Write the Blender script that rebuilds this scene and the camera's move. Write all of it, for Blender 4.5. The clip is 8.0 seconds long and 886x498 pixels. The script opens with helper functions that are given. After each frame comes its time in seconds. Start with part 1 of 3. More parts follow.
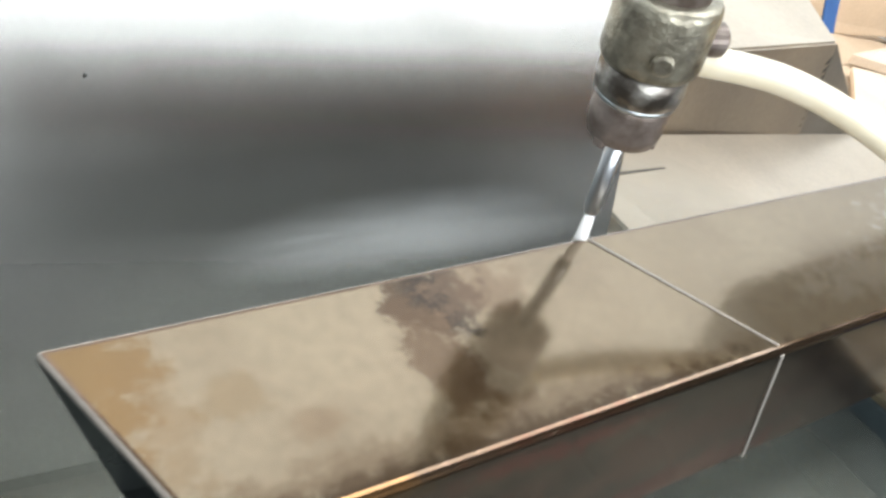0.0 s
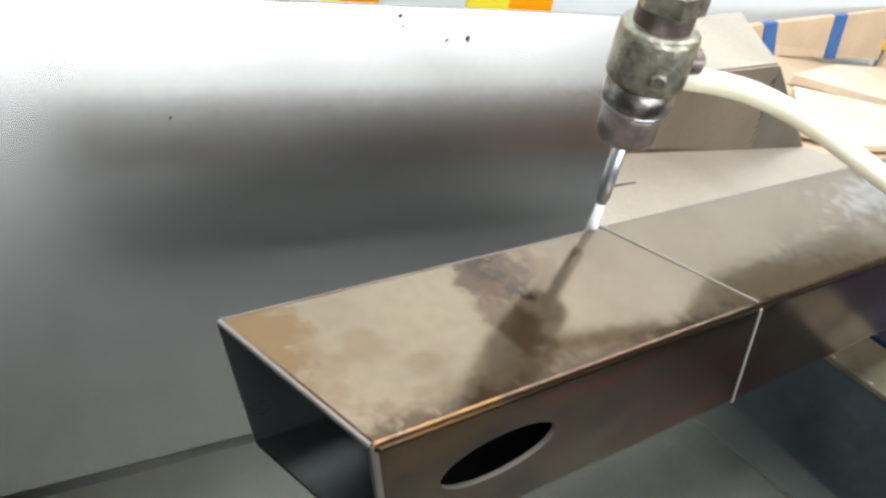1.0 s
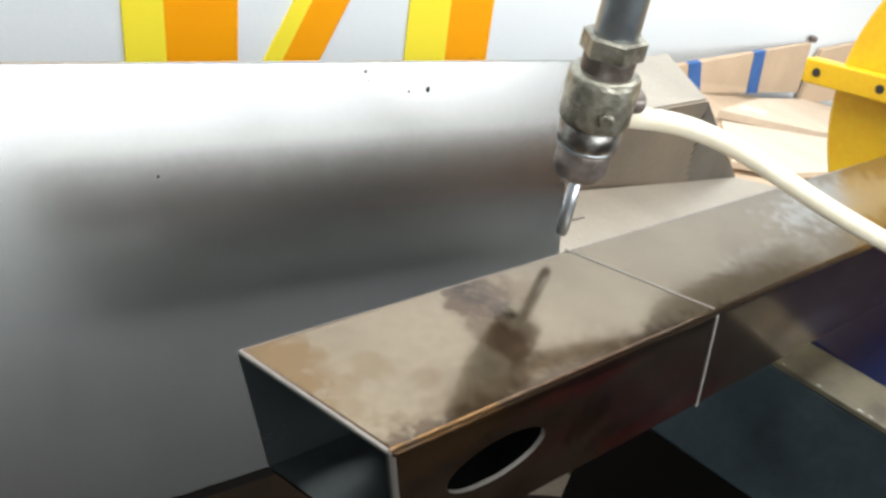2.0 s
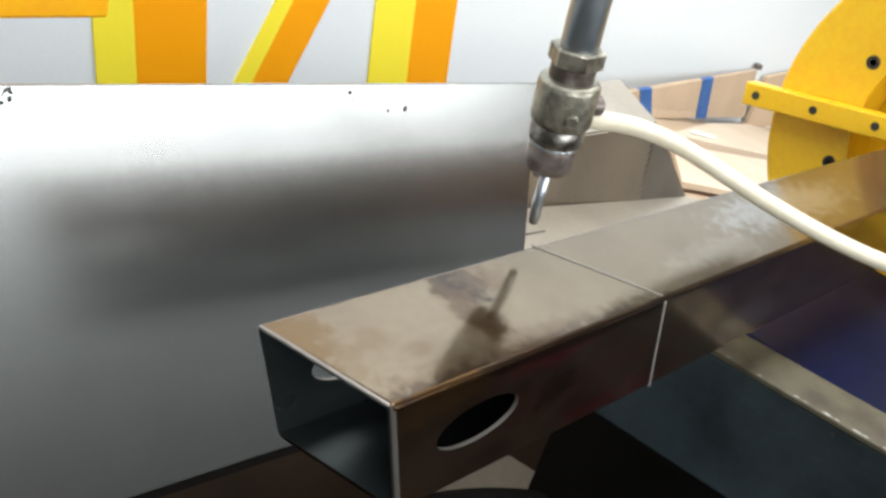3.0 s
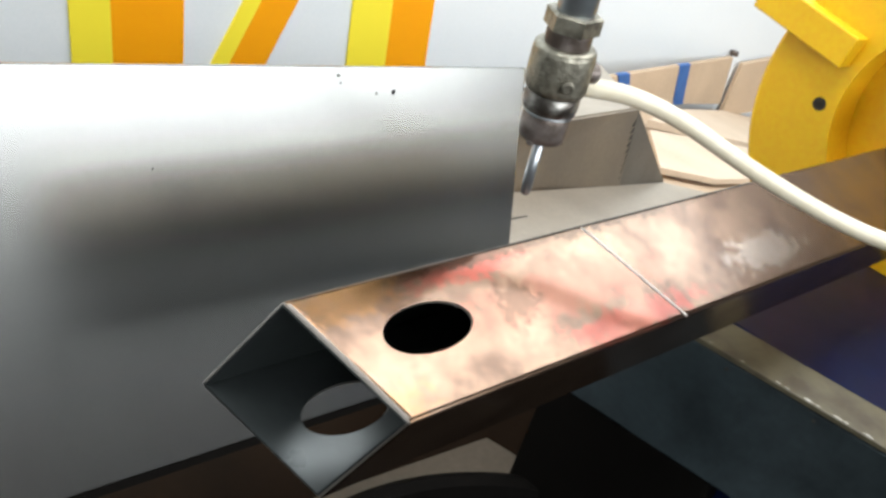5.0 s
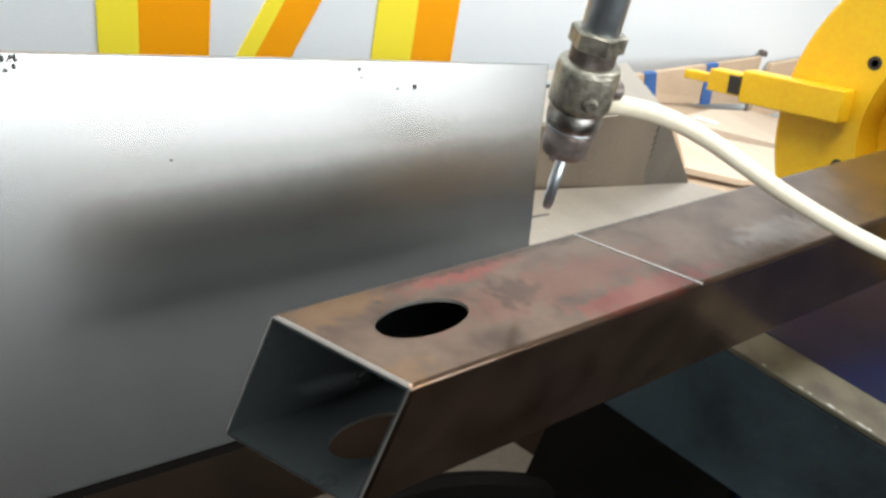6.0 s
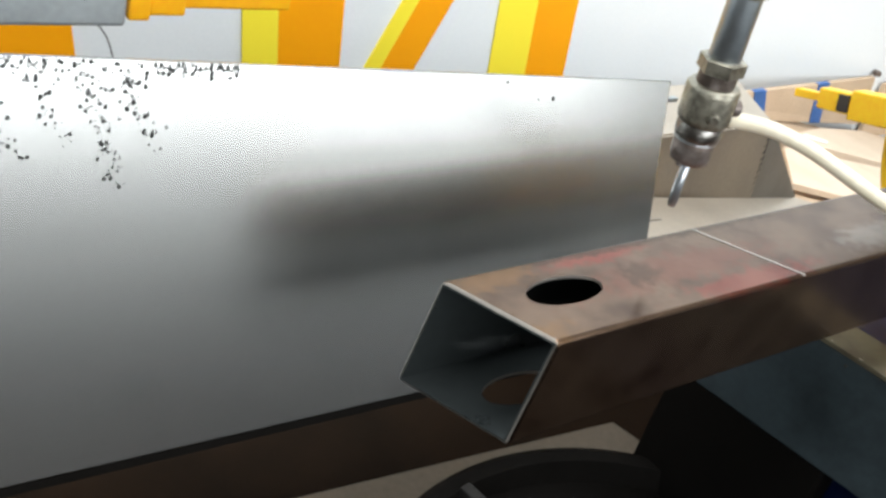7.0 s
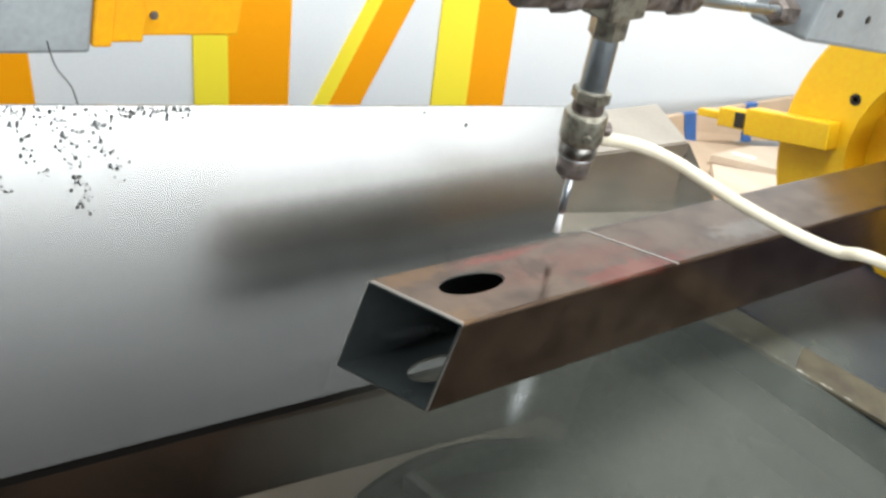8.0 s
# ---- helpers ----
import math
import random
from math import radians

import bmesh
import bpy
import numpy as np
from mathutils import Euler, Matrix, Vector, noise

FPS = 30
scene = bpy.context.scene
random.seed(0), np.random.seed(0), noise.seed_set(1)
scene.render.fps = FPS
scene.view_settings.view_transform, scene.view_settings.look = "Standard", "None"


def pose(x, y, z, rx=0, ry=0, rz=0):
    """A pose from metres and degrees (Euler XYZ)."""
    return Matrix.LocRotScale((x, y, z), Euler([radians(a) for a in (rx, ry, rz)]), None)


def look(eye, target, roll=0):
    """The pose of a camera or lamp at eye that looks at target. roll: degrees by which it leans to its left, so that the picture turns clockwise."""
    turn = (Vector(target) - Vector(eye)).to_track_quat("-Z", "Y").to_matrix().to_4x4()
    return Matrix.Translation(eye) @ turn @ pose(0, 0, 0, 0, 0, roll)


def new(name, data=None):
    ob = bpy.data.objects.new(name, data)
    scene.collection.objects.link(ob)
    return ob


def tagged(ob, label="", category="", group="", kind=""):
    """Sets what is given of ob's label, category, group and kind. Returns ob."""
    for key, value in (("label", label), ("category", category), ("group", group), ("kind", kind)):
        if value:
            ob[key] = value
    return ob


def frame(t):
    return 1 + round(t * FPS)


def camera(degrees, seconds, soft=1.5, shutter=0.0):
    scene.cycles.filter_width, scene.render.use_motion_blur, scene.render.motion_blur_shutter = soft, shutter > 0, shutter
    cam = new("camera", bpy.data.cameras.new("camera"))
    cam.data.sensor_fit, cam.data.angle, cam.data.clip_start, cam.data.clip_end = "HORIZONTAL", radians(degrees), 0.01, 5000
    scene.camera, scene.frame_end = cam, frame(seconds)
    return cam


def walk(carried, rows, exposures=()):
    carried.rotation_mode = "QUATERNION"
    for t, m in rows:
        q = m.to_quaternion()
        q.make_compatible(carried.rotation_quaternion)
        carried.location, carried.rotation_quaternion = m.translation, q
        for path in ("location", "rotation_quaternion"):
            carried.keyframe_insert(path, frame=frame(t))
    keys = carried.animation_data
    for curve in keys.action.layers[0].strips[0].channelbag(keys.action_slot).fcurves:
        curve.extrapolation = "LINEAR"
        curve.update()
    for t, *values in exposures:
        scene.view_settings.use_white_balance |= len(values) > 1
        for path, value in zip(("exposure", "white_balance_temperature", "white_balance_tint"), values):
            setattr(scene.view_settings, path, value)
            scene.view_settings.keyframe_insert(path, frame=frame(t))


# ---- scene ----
# camera
cam = camera(48.78, 8.0, soft=2.9, shutter=0.3)
PATH = [
    (0, pose(-0.0584, -0.1168, 0.1859, 0, 0, -44.41) @ pose(0, 0, 0, 53.01, 0, 0) @ pose(0, 0, 0, 0, 0, 20.26)),
    (0.5, pose(-0.1003, -0.1385, 0.1958, 0, 0, -45.60) @ pose(0, 0, 0, 54.61, 0, 0) @ pose(0, 0, 0, 0, 0, 18.69)),
    (1, pose(-0.1221, -0.1480, 0.2065, 0, 0, -46.41) @ pose(0, 0, 0, 55.84, 0, 0) @ pose(0, 0, 0, 0, 0, 18.39)),
    (1.5, pose(-0.1353, -0.1504, 0.2082, 0, 0, -47.48) @ pose(0, 0, 0, 57.62, 0, 0) @ pose(0, 0, 0, 0, 0, 16.87)),
    (2, pose(-0.1527, -0.1608, 0.2128, 0, 0, -49.11) @ pose(0, 0, 0, 59.79, 0, 0) @ pose(0, 0, 0, 0, 0, 16.13)),
    (3.5, pose(-0.2046, -0.1950, 0.2268, 0, 0, -52.23) @ pose(0, 0, 0, 62.57, 0, 0) @ pose(0, 0, 0, 0, 0, 16.96)),
    (4, pose(-0.2024, -0.1918, 0.2250, 0, 0, -53.21) @ pose(0, 0, 0, 62.57, 0, 0) @ pose(0, 0, 0, 0, 0, 17.28)),
    (4.5, pose(-0.2016, -0.1833, 0.2234, 0, 0, -53.45) @ pose(0, 0, 0, 61.95, 0, 0) @ pose(0, 0, 0, 0, 0, 17.62)),
    (6, pose(-0.1947, -0.1819, 0.2210, 0, 0, -51.93) @ pose(0, 0, 0, 60.97, 0, 0) @ pose(0, 0, 0, 0, 0, 18.32)),
    (6.5, pose(-0.2107, -0.1740, 0.2220, 0, 0, -48.85) @ pose(0, 0, 0, 60.08, 0, 0) @ pose(0, 0, 0, 0, 0, 16.93)),
    (7, pose(-0.2668, -0.2195, 0.2423, 0, 0, -45.55) @ pose(0, 0, 0, 59.93, 0, 0) @ pose(0, 0, 0, 0, 0, 17.29)),
    (7.5, pose(-0.2831, -0.2518, 0.2551, 0, 0, -48.14) @ pose(0, 0, 0, 61.91, 0, 0) @ pose(0, 0, 0, 0, 0, 17.15)),
    (8, pose(-0.3076, -0.2945, 0.2765, 0, 0, -47.29) @ pose(0, 0, 0, 62.47, 0, 0) @ pose(0, 0, 0, 0, 0, 15.48)),
]
walk(cam, PATH, ((0.0, 0.52), (1.0, 0.44), (2.0, 0.34), (3.5, 0.14), (4.5, 0.13), (6.0, 0.19), (8.0, 0.20)))

# light: a bright workshop, daylight from a long window behind the camera
world = bpy.data.worlds.new("world")
scene.world = world
world.use_nodes = True
wn = world.node_tree
sky = wn.nodes.new("ShaderNodeTexSky")
sky.sky_type, sky.sun_disc = "NISHITA", False
sky.sun_elevation, sky.sun_rotation = radians(40), radians(160)
wn.nodes["Background"].inputs["Strength"].default_value = 0.12
wn.links.new(sky.outputs["Color"], wn.nodes["Background"].inputs["Color"])


def window_light(name, m, sx, sy, power, colour):
    data = bpy.data.lights.new(name, "AREA")
    data.shape, data.size, data.size_y, data.energy, data.color = "RECTANGLE", sx, sy, power, colour
    lamp = new(name, data)
    lamp.matrix_world = m
    return lamp


window_light("window_light", look((-0.4, -3.9, 1.33), (-0.4, 0, 1.33)), 6.4, 1.4, 205, (0.93, 0.97, 1.0))
window_light("roof_light", look((0.8, 0.0, 2.15), (0.8, 0.4, 0)), 4.4, 0.9, 135, (0.95, 0.98, 1.0))


# materials
def material(name, colour, rough=0.5, metal=0.0, spots=0.0, spot_colour=None, scale=20.0, bump=0.0, bump_scale=200.0, coat=0.0, stretch=(1, 1, 1), rough_var=0.1, shine=0.5, grain=0.25):
    mat = bpy.data.materials.new(name)
    mat.use_nodes = True
    nt = mat.node_tree
    n, k = nt.nodes, nt.links
    bsdf = n["Principled BSDF"]
    bsdf.inputs["Metallic"].default_value = metal
    bsdf.inputs["Coat Weight"].default_value = coat
    bsdf.inputs["Specular IOR Level"].default_value = shine
    bsdf.inputs["Coat Roughness"].default_value = 0.08
    tc = n.new("ShaderNodeTexCoord")
    mp = n.new("ShaderNodeMapping")
    mp.inputs["Scale"].default_value = stretch
    k.new(tc.outputs["Object"], mp.inputs["Vector"])
    big = n.new("ShaderNodeTexNoise")
    big.inputs["Scale"].default_value, big.inputs["Detail"].default_value = scale, 6
    k.new(mp.outputs["Vector"], big.inputs["Vector"])
    ramp = n.new("ShaderNodeValToRGB")
    ramp.color_ramp.elements[0].position, ramp.color_ramp.elements[1].position = 0.42, 0.68
    ramp.color_ramp.elements[0].color = (*colour, 1)
    ramp.color_ramp.elements[1].color = (*(spot_colour or [c * 0.7 for c in colour]), 1)
    k.new(big.outputs["Fac"], ramp.inputs["Fac"])
    base = n.new("ShaderNodeMix")
    base.data_type = "RGBA"
    base.inputs["Factor"].default_value = spots
    base.inputs["A"].default_value = (*colour, 1)
    k.new(ramp.outputs["Color"], base.inputs["B"])
    fine = n.new("ShaderNodeTexNoise")
    fine.inputs["Scale"].default_value, fine.inputs["Detail"].default_value = bump_scale, 4
    k.new(mp.outputs["Vector"], fine.inputs["Vector"])
    vary = n.new("ShaderNodeMix")
    vary.data_type, vary.blend_type = "RGBA", "OVERLAY"
    vary.inputs["Factor"].default_value = grain
    k.new(base.outputs["Result"], vary.inputs["A"])
    k.new(fine.outputs["Color"], vary.inputs["B"])
    sat = n.new("ShaderNodeRGBToBW")
    k.new(fine.outputs["Color"], sat.inputs["Color"])
    k.new(sat.outputs["Val"], vary.inputs["B"])
    k.new(vary.outputs["Result"], bsdf.inputs["Base Color"])
    rr = n.new("ShaderNodeMapRange")
    rr.inputs["To Min"].default_value, rr.inputs["To Max"].default_value = max(rough - rough_var, 0.02), min(rough + rough_var, 1)
    k.new(big.outputs["Fac"], rr.inputs["Value"])
    k.new(rr.outputs["Result"], bsdf.inputs["Roughness"])
    if bump:
        bp = n.new("ShaderNodeBump")
        bp.inputs["Strength"].default_value, bp.inputs["Distance"].default_value = bump, 0.001
        k.new(fine.outputs["Fac"], bp.inputs["Height"])
        k.new(bp.outputs["Normal"], bsdf.inputs["Normal"])
    return mat


white_wall = material("white_wall", (0.80, 0.83, 0.84), 0.55, spots=0.4, spot_colour=(0.70, 0.75, 0.77), scale=1.2)
pale_wall = material("pale_wall", (0.34, 0.345, 0.34), 0.8, spots=0.5, scale=1.0)
orange_paint = material("orange_paint", (1.0, 0.39, 0.003), 0.5, spots=0.2, spot_colour=(0.92, 0.33, 0.003), scale=4, shine=0.25, grain=0.08)
yellow_letter = material("yellow_letter", (1.0, 0.82, 0.05), 0.5, spots=0.2, spot_colour=(0.95, 0.72, 0.04), scale=4, shine=0.25, grain=0.08)
steel_sheet = material("steel_sheet", (0.44, 0.442, 0.428), 0.262, 1.0, spots=0.4, spot_colour=(0.405, 0.407, 0.392), scale=1.0, stretch=(70, 70, 5), rough_var=0.015, grain=0.0)
bead_grime = material("bead_grime", (0.045, 0.048, 0.045), 0.4, 0.0, spots=0.8, spot_colour=(0.02, 0.02, 0.02), scale=300, shine=0.15)
# inside walls: the dark tone carries the shade within the tube
shaded_inner_steel = material("shaded_inner_steel", (0.034, 0.040, 0.040), 0.3, 0.5, spots=0.6, scale=25)
kerf_metal = material("kerf_metal", (0.23, 0.21, 0.185), 0.42, 0.6)
bright_cut = material("bright_cut", (0.36, 0.34, 0.31), 0.45, 0.4)
head_steel = material("head_steel", (0.34, 0.32, 0.255), 0.36, 0.7, spots=1.0, spot_colour=(0.10, 0.088, 0.068), scale=130, bump=0.5, bump_scale=500)
band_steel = material("band_steel", (0.08, 0.07, 0.06), 0.32, 0.7, spots=1.0, spot_colour=(0.42, 0.41, 0.38), scale=110, bump=0.4, bump_scale=400)
nut_steel = material("nut_steel", (0.11, 0.085, 0.07), 0.45, 0.6, spots=0.9, spot_colour=(0.30, 0.26, 0.24), scale=120, bump=0.2, bump_scale=420)
rod_steel = material("rod_steel", (0.42, 0.46, 0.48), 0.3, 0.9, spots=0.4, scale=60)
nozzle_carbide = material("nozzle_carbide", (0.38, 0.40, 0.42), 0.3, 0.9)
hose_plastic = material("hose_plastic", (0.72, 0.65, 0.50), 0.35, spots=0.4, spot_colour=(0.62, 0.55, 0.40), scale=30)
yellow_paint = material("yellow_paint", (0.88, 0.52, 0.01), 0.4, spots=0.5, spot_colour=(0.80, 0.42, 0.01), scale=14, bump=0.05)
dark_hole = material("dark_hole", (0.03, 0.025, 0.02), 0.6)
# navy, cream, beam and rust colours carry the shade under the tube
shaded_navy_paint = material("shaded_navy_paint", (0.0015, 0.0055, 0.030), 0.4, spots=0.6, spot_colour=(0.002, 0.006, 0.024), scale=18, shine=0.2)
shaded_cream_paint = material("shaded_cream_paint", (0.085, 0.073, 0.044), 0.5, spots=0.95, spot_colour=(0.042, 0.032, 0.019), scale=45)
shaded_beam_steel = material("shaded_beam_steel", (0.042, 0.056, 0.062), 0.35, 0.3, spots=0.8, spot_colour=(0.012, 0.015, 0.016), scale=14, shine=0.2)
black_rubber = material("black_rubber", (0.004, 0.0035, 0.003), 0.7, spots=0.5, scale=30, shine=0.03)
shaded_rust_plate = material("shaded_rust_plate", (0.012, 0.007, 0.004), 0.8, spots=0.9, spot_colour=(0.006, 0.004, 0.0025), scale=9, shine=0.04)
cardboard = material("cardboard", (0.55, 0.41, 0.28), 0.85, spots=0.6, spot_colour=(0.46, 0.34, 0.23), scale=7)
card_pale = material("card_pale", (0.66, 0.53, 0.40), 0.85, spots=0.6, spot_colour=(0.55, 0.43, 0.31), scale=5)
# shade under the tube is put into this card's colour
shaded_card = material("shaded_card", (0.10, 0.082, 0.062), 0.85, spots=0.6, spot_colour=(0.10, 0.08, 0.06), scale=16, shine=0.2)
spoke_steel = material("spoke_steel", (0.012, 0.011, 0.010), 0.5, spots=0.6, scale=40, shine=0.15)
blue_tape = material("blue_tape", (0.03, 0.12, 0.36), 0.5, spots=0.5, scale=30)
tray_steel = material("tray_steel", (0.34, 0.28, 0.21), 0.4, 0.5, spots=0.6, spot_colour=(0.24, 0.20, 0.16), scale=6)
# lighter copy of the tray steel for its upward, lit faces
tray_steel_lit = material("tray_steel_lit", (0.46, 0.40, 0.32), 0.35, 0.5, spots=0.6, spot_colour=(0.36, 0.31, 0.25), scale=6)
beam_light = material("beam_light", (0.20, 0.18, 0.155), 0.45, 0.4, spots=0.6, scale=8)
grey_paint = material("grey_paint", (0.34, 0.37, 0.38), 0.5, spots=0.7, scale=16)
concrete = material("concrete", (0.15, 0.15, 0.14), 0.85, spots=0.8, scale=2, bump=0.1, shine=0.2)


def patched(mat, patches):
    """Adds patches, stains and painted reflections alike: (centre, radii, colour, strength) in the thing's own space,
    with ragged edges.
    """
    n, k = mat.node_tree.nodes, mat.node_tree.links
    bsdf = n["Principled BSDF"]
    colour = bsdf.inputs["Base Color"].links[0].from_socket
    tc = n.new("ShaderNodeTexCoord")
    ragged = n.new("ShaderNodeTexNoise")
    ragged.inputs["Scale"].default_value, ragged.inputs["Detail"].default_value, ragged.inputs["Roughness"].default_value = 160, 6, 0.7
    k.new(tc.outputs["Object"], ragged.inputs["Vector"])
    for centre, radii, tint, strength in patches:
        mp = n.new("ShaderNodeMapping")
        mp.inputs["Location"].default_value = [-c / r for c, r in zip(centre, radii)]
        mp.inputs["Scale"].default_value = [1 / r for r in radii]
        k.new(tc.outputs["Object"], mp.inputs["Vector"])
        ln = n.new("ShaderNodeVectorMath")
        ln.operation = "LENGTH"
        k.new(mp.outputs["Vector"], ln.inputs[0])
        ad = n.new("ShaderNodeMath")
        ad.operation, ad.inputs[1].default_value = "MULTIPLY_ADD", 3.2
        k.new(ragged.outputs["Fac"], ad.inputs[0])
        k.new(ln.outputs["Value"], ad.inputs[2])
        rg = n.new("ShaderNodeMapRange")
        rg.interpolation_type = "SMOOTHSTEP"
        rg.inputs["From Min"].default_value, rg.inputs["From Max"].default_value = 2.15, 2.9
        rg.inputs["To Min"].default_value, rg.inputs["To Max"].default_value = strength, 0.0
        k.new(ad.outputs["Value"], rg.inputs["Value"])
        mx = n.new("ShaderNodeMix")
        mx.data_type = "RGBA"
        mx.inputs["B"].default_value = (*tint, 1)
        k.new(rg.outputs["Result"], mx.inputs["Factor"])
        k.new(colour, mx.inputs["A"])
        colour = mx.outputs["Result"]
    k.new(colour, bsdf.inputs["Base Color"])
    return mat


RED, RUST, DARK = (0.30, 0.025, 0.02), (0.20, 0.10, 0.03), (0.045, 0.028, 0.015)
tube_steel = patched(material("tube_steel", (0.138, 0.090, 0.060), 0.21, 0.88, spots=0.95, spot_colour=(0.066, 0.038, 0.024), scale=36, bump=0.06, bump_scale=260, coat=0.15), [
    ((0.083, -0.0267, 0.0238), (0.034, 0.006, 0.007), RED, 0.42),
    ((0.157, -0.0267, -0.0225), (0.045, 0.006, 0.008), RED, 0.32),
    ((0.120, -0.0267, 0.000), (0.070, 0.006, 0.012), (0.16, 0.055, 0.035), 0.5),
    # dark band on the upper edge; its tone also dims the bevel's reflection
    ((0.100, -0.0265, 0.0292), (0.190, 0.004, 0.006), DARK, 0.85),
    ((0.020, -0.0267, 0.024), (0.022, 0.006, 0.010), RUST, 0.45),
    ((0.012, -0.0267, -0.022), (0.020, 0.006, 0.008), RUST, 0.35),
    ((0.096, -0.0267, 0.002), (0.012, 0.006, 0.010), DARK, 0.7),
    ((0.272, -0.0267, -0.0116), (0.035, 0.006, 0.010), (0.36, 0.34, 0.31), 0.3),
])
tube_film = patched(material("tube_film", (0.190, 0.148, 0.098), 0.13, 0.75, spots=0.6, spot_colour=(0.135, 0.100, 0.064), scale=30, bump=0.03, bump_scale=260, coat=0.2, rough_var=0.06, grain=0.25), [
    ((0.070, 0.0166, 0.0295), (0.013, 0.012, 0.008), (0.022, 0.013, 0.007), 1.0),
    ((0.061, -0.002, 0.0295), (0.008, 0.024, 0.008), (0.075, 0.044, 0.022), 0.85),
    ((0.083, 0.016, 0.0295), (0.014, 0.008, 0.006), (0.115, 0.072, 0.042), 0.6),
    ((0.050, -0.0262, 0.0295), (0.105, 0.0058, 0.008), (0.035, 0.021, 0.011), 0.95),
    ((0.055, -0.0205, 0.0295), (0.075, 0.0055, 0.008), (0.10, 0.062, 0.032), 0.5),
    ((-0.012, 0.018, 0.0295), (0.012, 0.020, 0.008), (0.13, 0.072, 0.022), 0.85),
    ((-0.002, 0.006, 0.0295), (0.006, 0.022, 0.006), (0.13, 0.080, 0.035), 0.45),
    ((0.012, 0.004, 0.0295), (0.007, 0.005, 0.006), (0.13, 0.085, 0.04), 0.5),
    ((0.026, -0.008, 0.0295), (0.006, 0.004, 0.006), (0.12, 0.075, 0.04), 0.5),
    # narrow darker line along the far edge
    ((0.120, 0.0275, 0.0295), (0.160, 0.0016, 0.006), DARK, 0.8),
    # pale patches stand in for bright reflections on the wet top face
    ((0.330, 0.004, 0.0295), (0.070, 0.0166, 0.006), (0.50, 0.50, 0.49), 0.5),
    ((0.230, -0.012, 0.0295), (0.040, 0.008, 0.006), (0.33, 0.29, 0.23), 0.5),
])


def vapour(name, colour, density, noise_scale, axis):
    """Thin water spray: it lets most light through and fades out towards its edge."""
    mat = bpy.data.materials.new(name)
    mat.use_nodes = True
    n, k = mat.node_tree.nodes, mat.node_tree.links
    bsdf = n["Principled BSDF"]
    bsdf.inputs["Base Color"].default_value, bsdf.inputs["Roughness"].default_value = (*colour, 1), 1.0
    tc = n.new("ShaderNodeTexCoord")
    gr = n.new("ShaderNodeTexGradient")
    gr.gradient_type = axis
    k.new(tc.outputs["Object"], gr.inputs["Vector"])
    no = n.new("ShaderNodeTexNoise")
    no.inputs["Scale"].default_value, no.inputs["Detail"].default_value = noise_scale, 4
    k.new(tc.outputs["Object"], no.inputs["Vector"])
    mu = n.new("ShaderNodeMath")
    mu.operation = "MULTIPLY"
    k.new(gr.outputs["Fac"], mu.inputs[0])
    k.new(no.outputs["Fac"], mu.inputs[1])
    m2 = n.new("ShaderNodeMath")
    m2.operation, m2.inputs[1].default_value, m2.use_clamp = "MULTIPLY", density, True
    k.new(mu.outputs["Value"], m2.inputs[0])
    k.new(m2.outputs["Value"], bsdf.inputs["Alpha"])
    return mat


spent_vapour = vapour("spent_vapour", (0.7, 0.73, 0.72), 0.6, 2.0, "SPHERICAL")
gantry_paint = material("gantry_paint", (0.90, 0.42, 0.006), 0.4, spots=0.5, spot_colour=(0.80, 0.34, 0.006), scale=25, bump=0.05)
chip_white = material("chip_white", (0.42, 0.41, 0.36), 0.7, spots=0.9, spot_colour=(0.2, 0.18, 0.14), scale=300)
jet_water = material("jet_water", (0.95, 0.96, 0.97), 0.35)
mist_vapour = vapour("mist_vapour", (0.085, 0.092, 0.076), 1.4, 3.0, "SPHERICAL")
spray_vapour = vapour("spray_vapour", (0.60, 0.63, 0.63), 0.35, 4.0, "SPHERICAL")


# mesh helpers
def link(name, bm, mat, parent=None, label="", smooth=False):
    me = bpy.data.meshes.new(name)
    bmesh.ops.recalc_face_normals(bm, faces=bm.faces[:])
    bm.to_mesh(me)
    bm.free()
    if smooth:
        for p in me.polygons:
            p.use_smooth = True
    me.materials.append(mat)
    ob = new(name, me)
    if parent:
        ob.parent = parent
    if label:
        ob["label"] = label
    return ob


def part(name, bm, mat, parent, label="", smooth=False):
    return link(name, bm, mat, parent, label, smooth)


def empty(name, m=None):
    ob = new(name)
    ob.empty_display_size = 0.02
    if m is not None:
        ob.matrix_world = m
    return ob


def bevel(bm, width, seg=2, angle=30):
    es = [e for e in bm.edges if len(e.link_faces) == 2 and e.calc_face_angle(0) > radians(angle)]
    bmesh.ops.bevel(bm, geom=es, offset=width, segments=seg, profile=0.5, affect="EDGES", clamp_overlap=True)
    return bm


def box(x0, x1, y0, y1, z0, z1, b=0.0, m=None, seg=2):
    bm = bmesh.new()
    bmesh.ops.create_cube(bm, size=1)
    for v in bm.verts:
        v.co = Vector(((x0 + x1) / 2 + v.co.x * (x1 - x0), (y0 + y1) / 2 + v.co.y * (y1 - y0), (z0 + z1) / 2 + v.co.z * (z1 - z0)))
    if b:
        bevel(bm, b, seg)
    if m is not None:
        bmesh.ops.transform(bm, matrix=m, verts=bm.verts[:])
    return bm


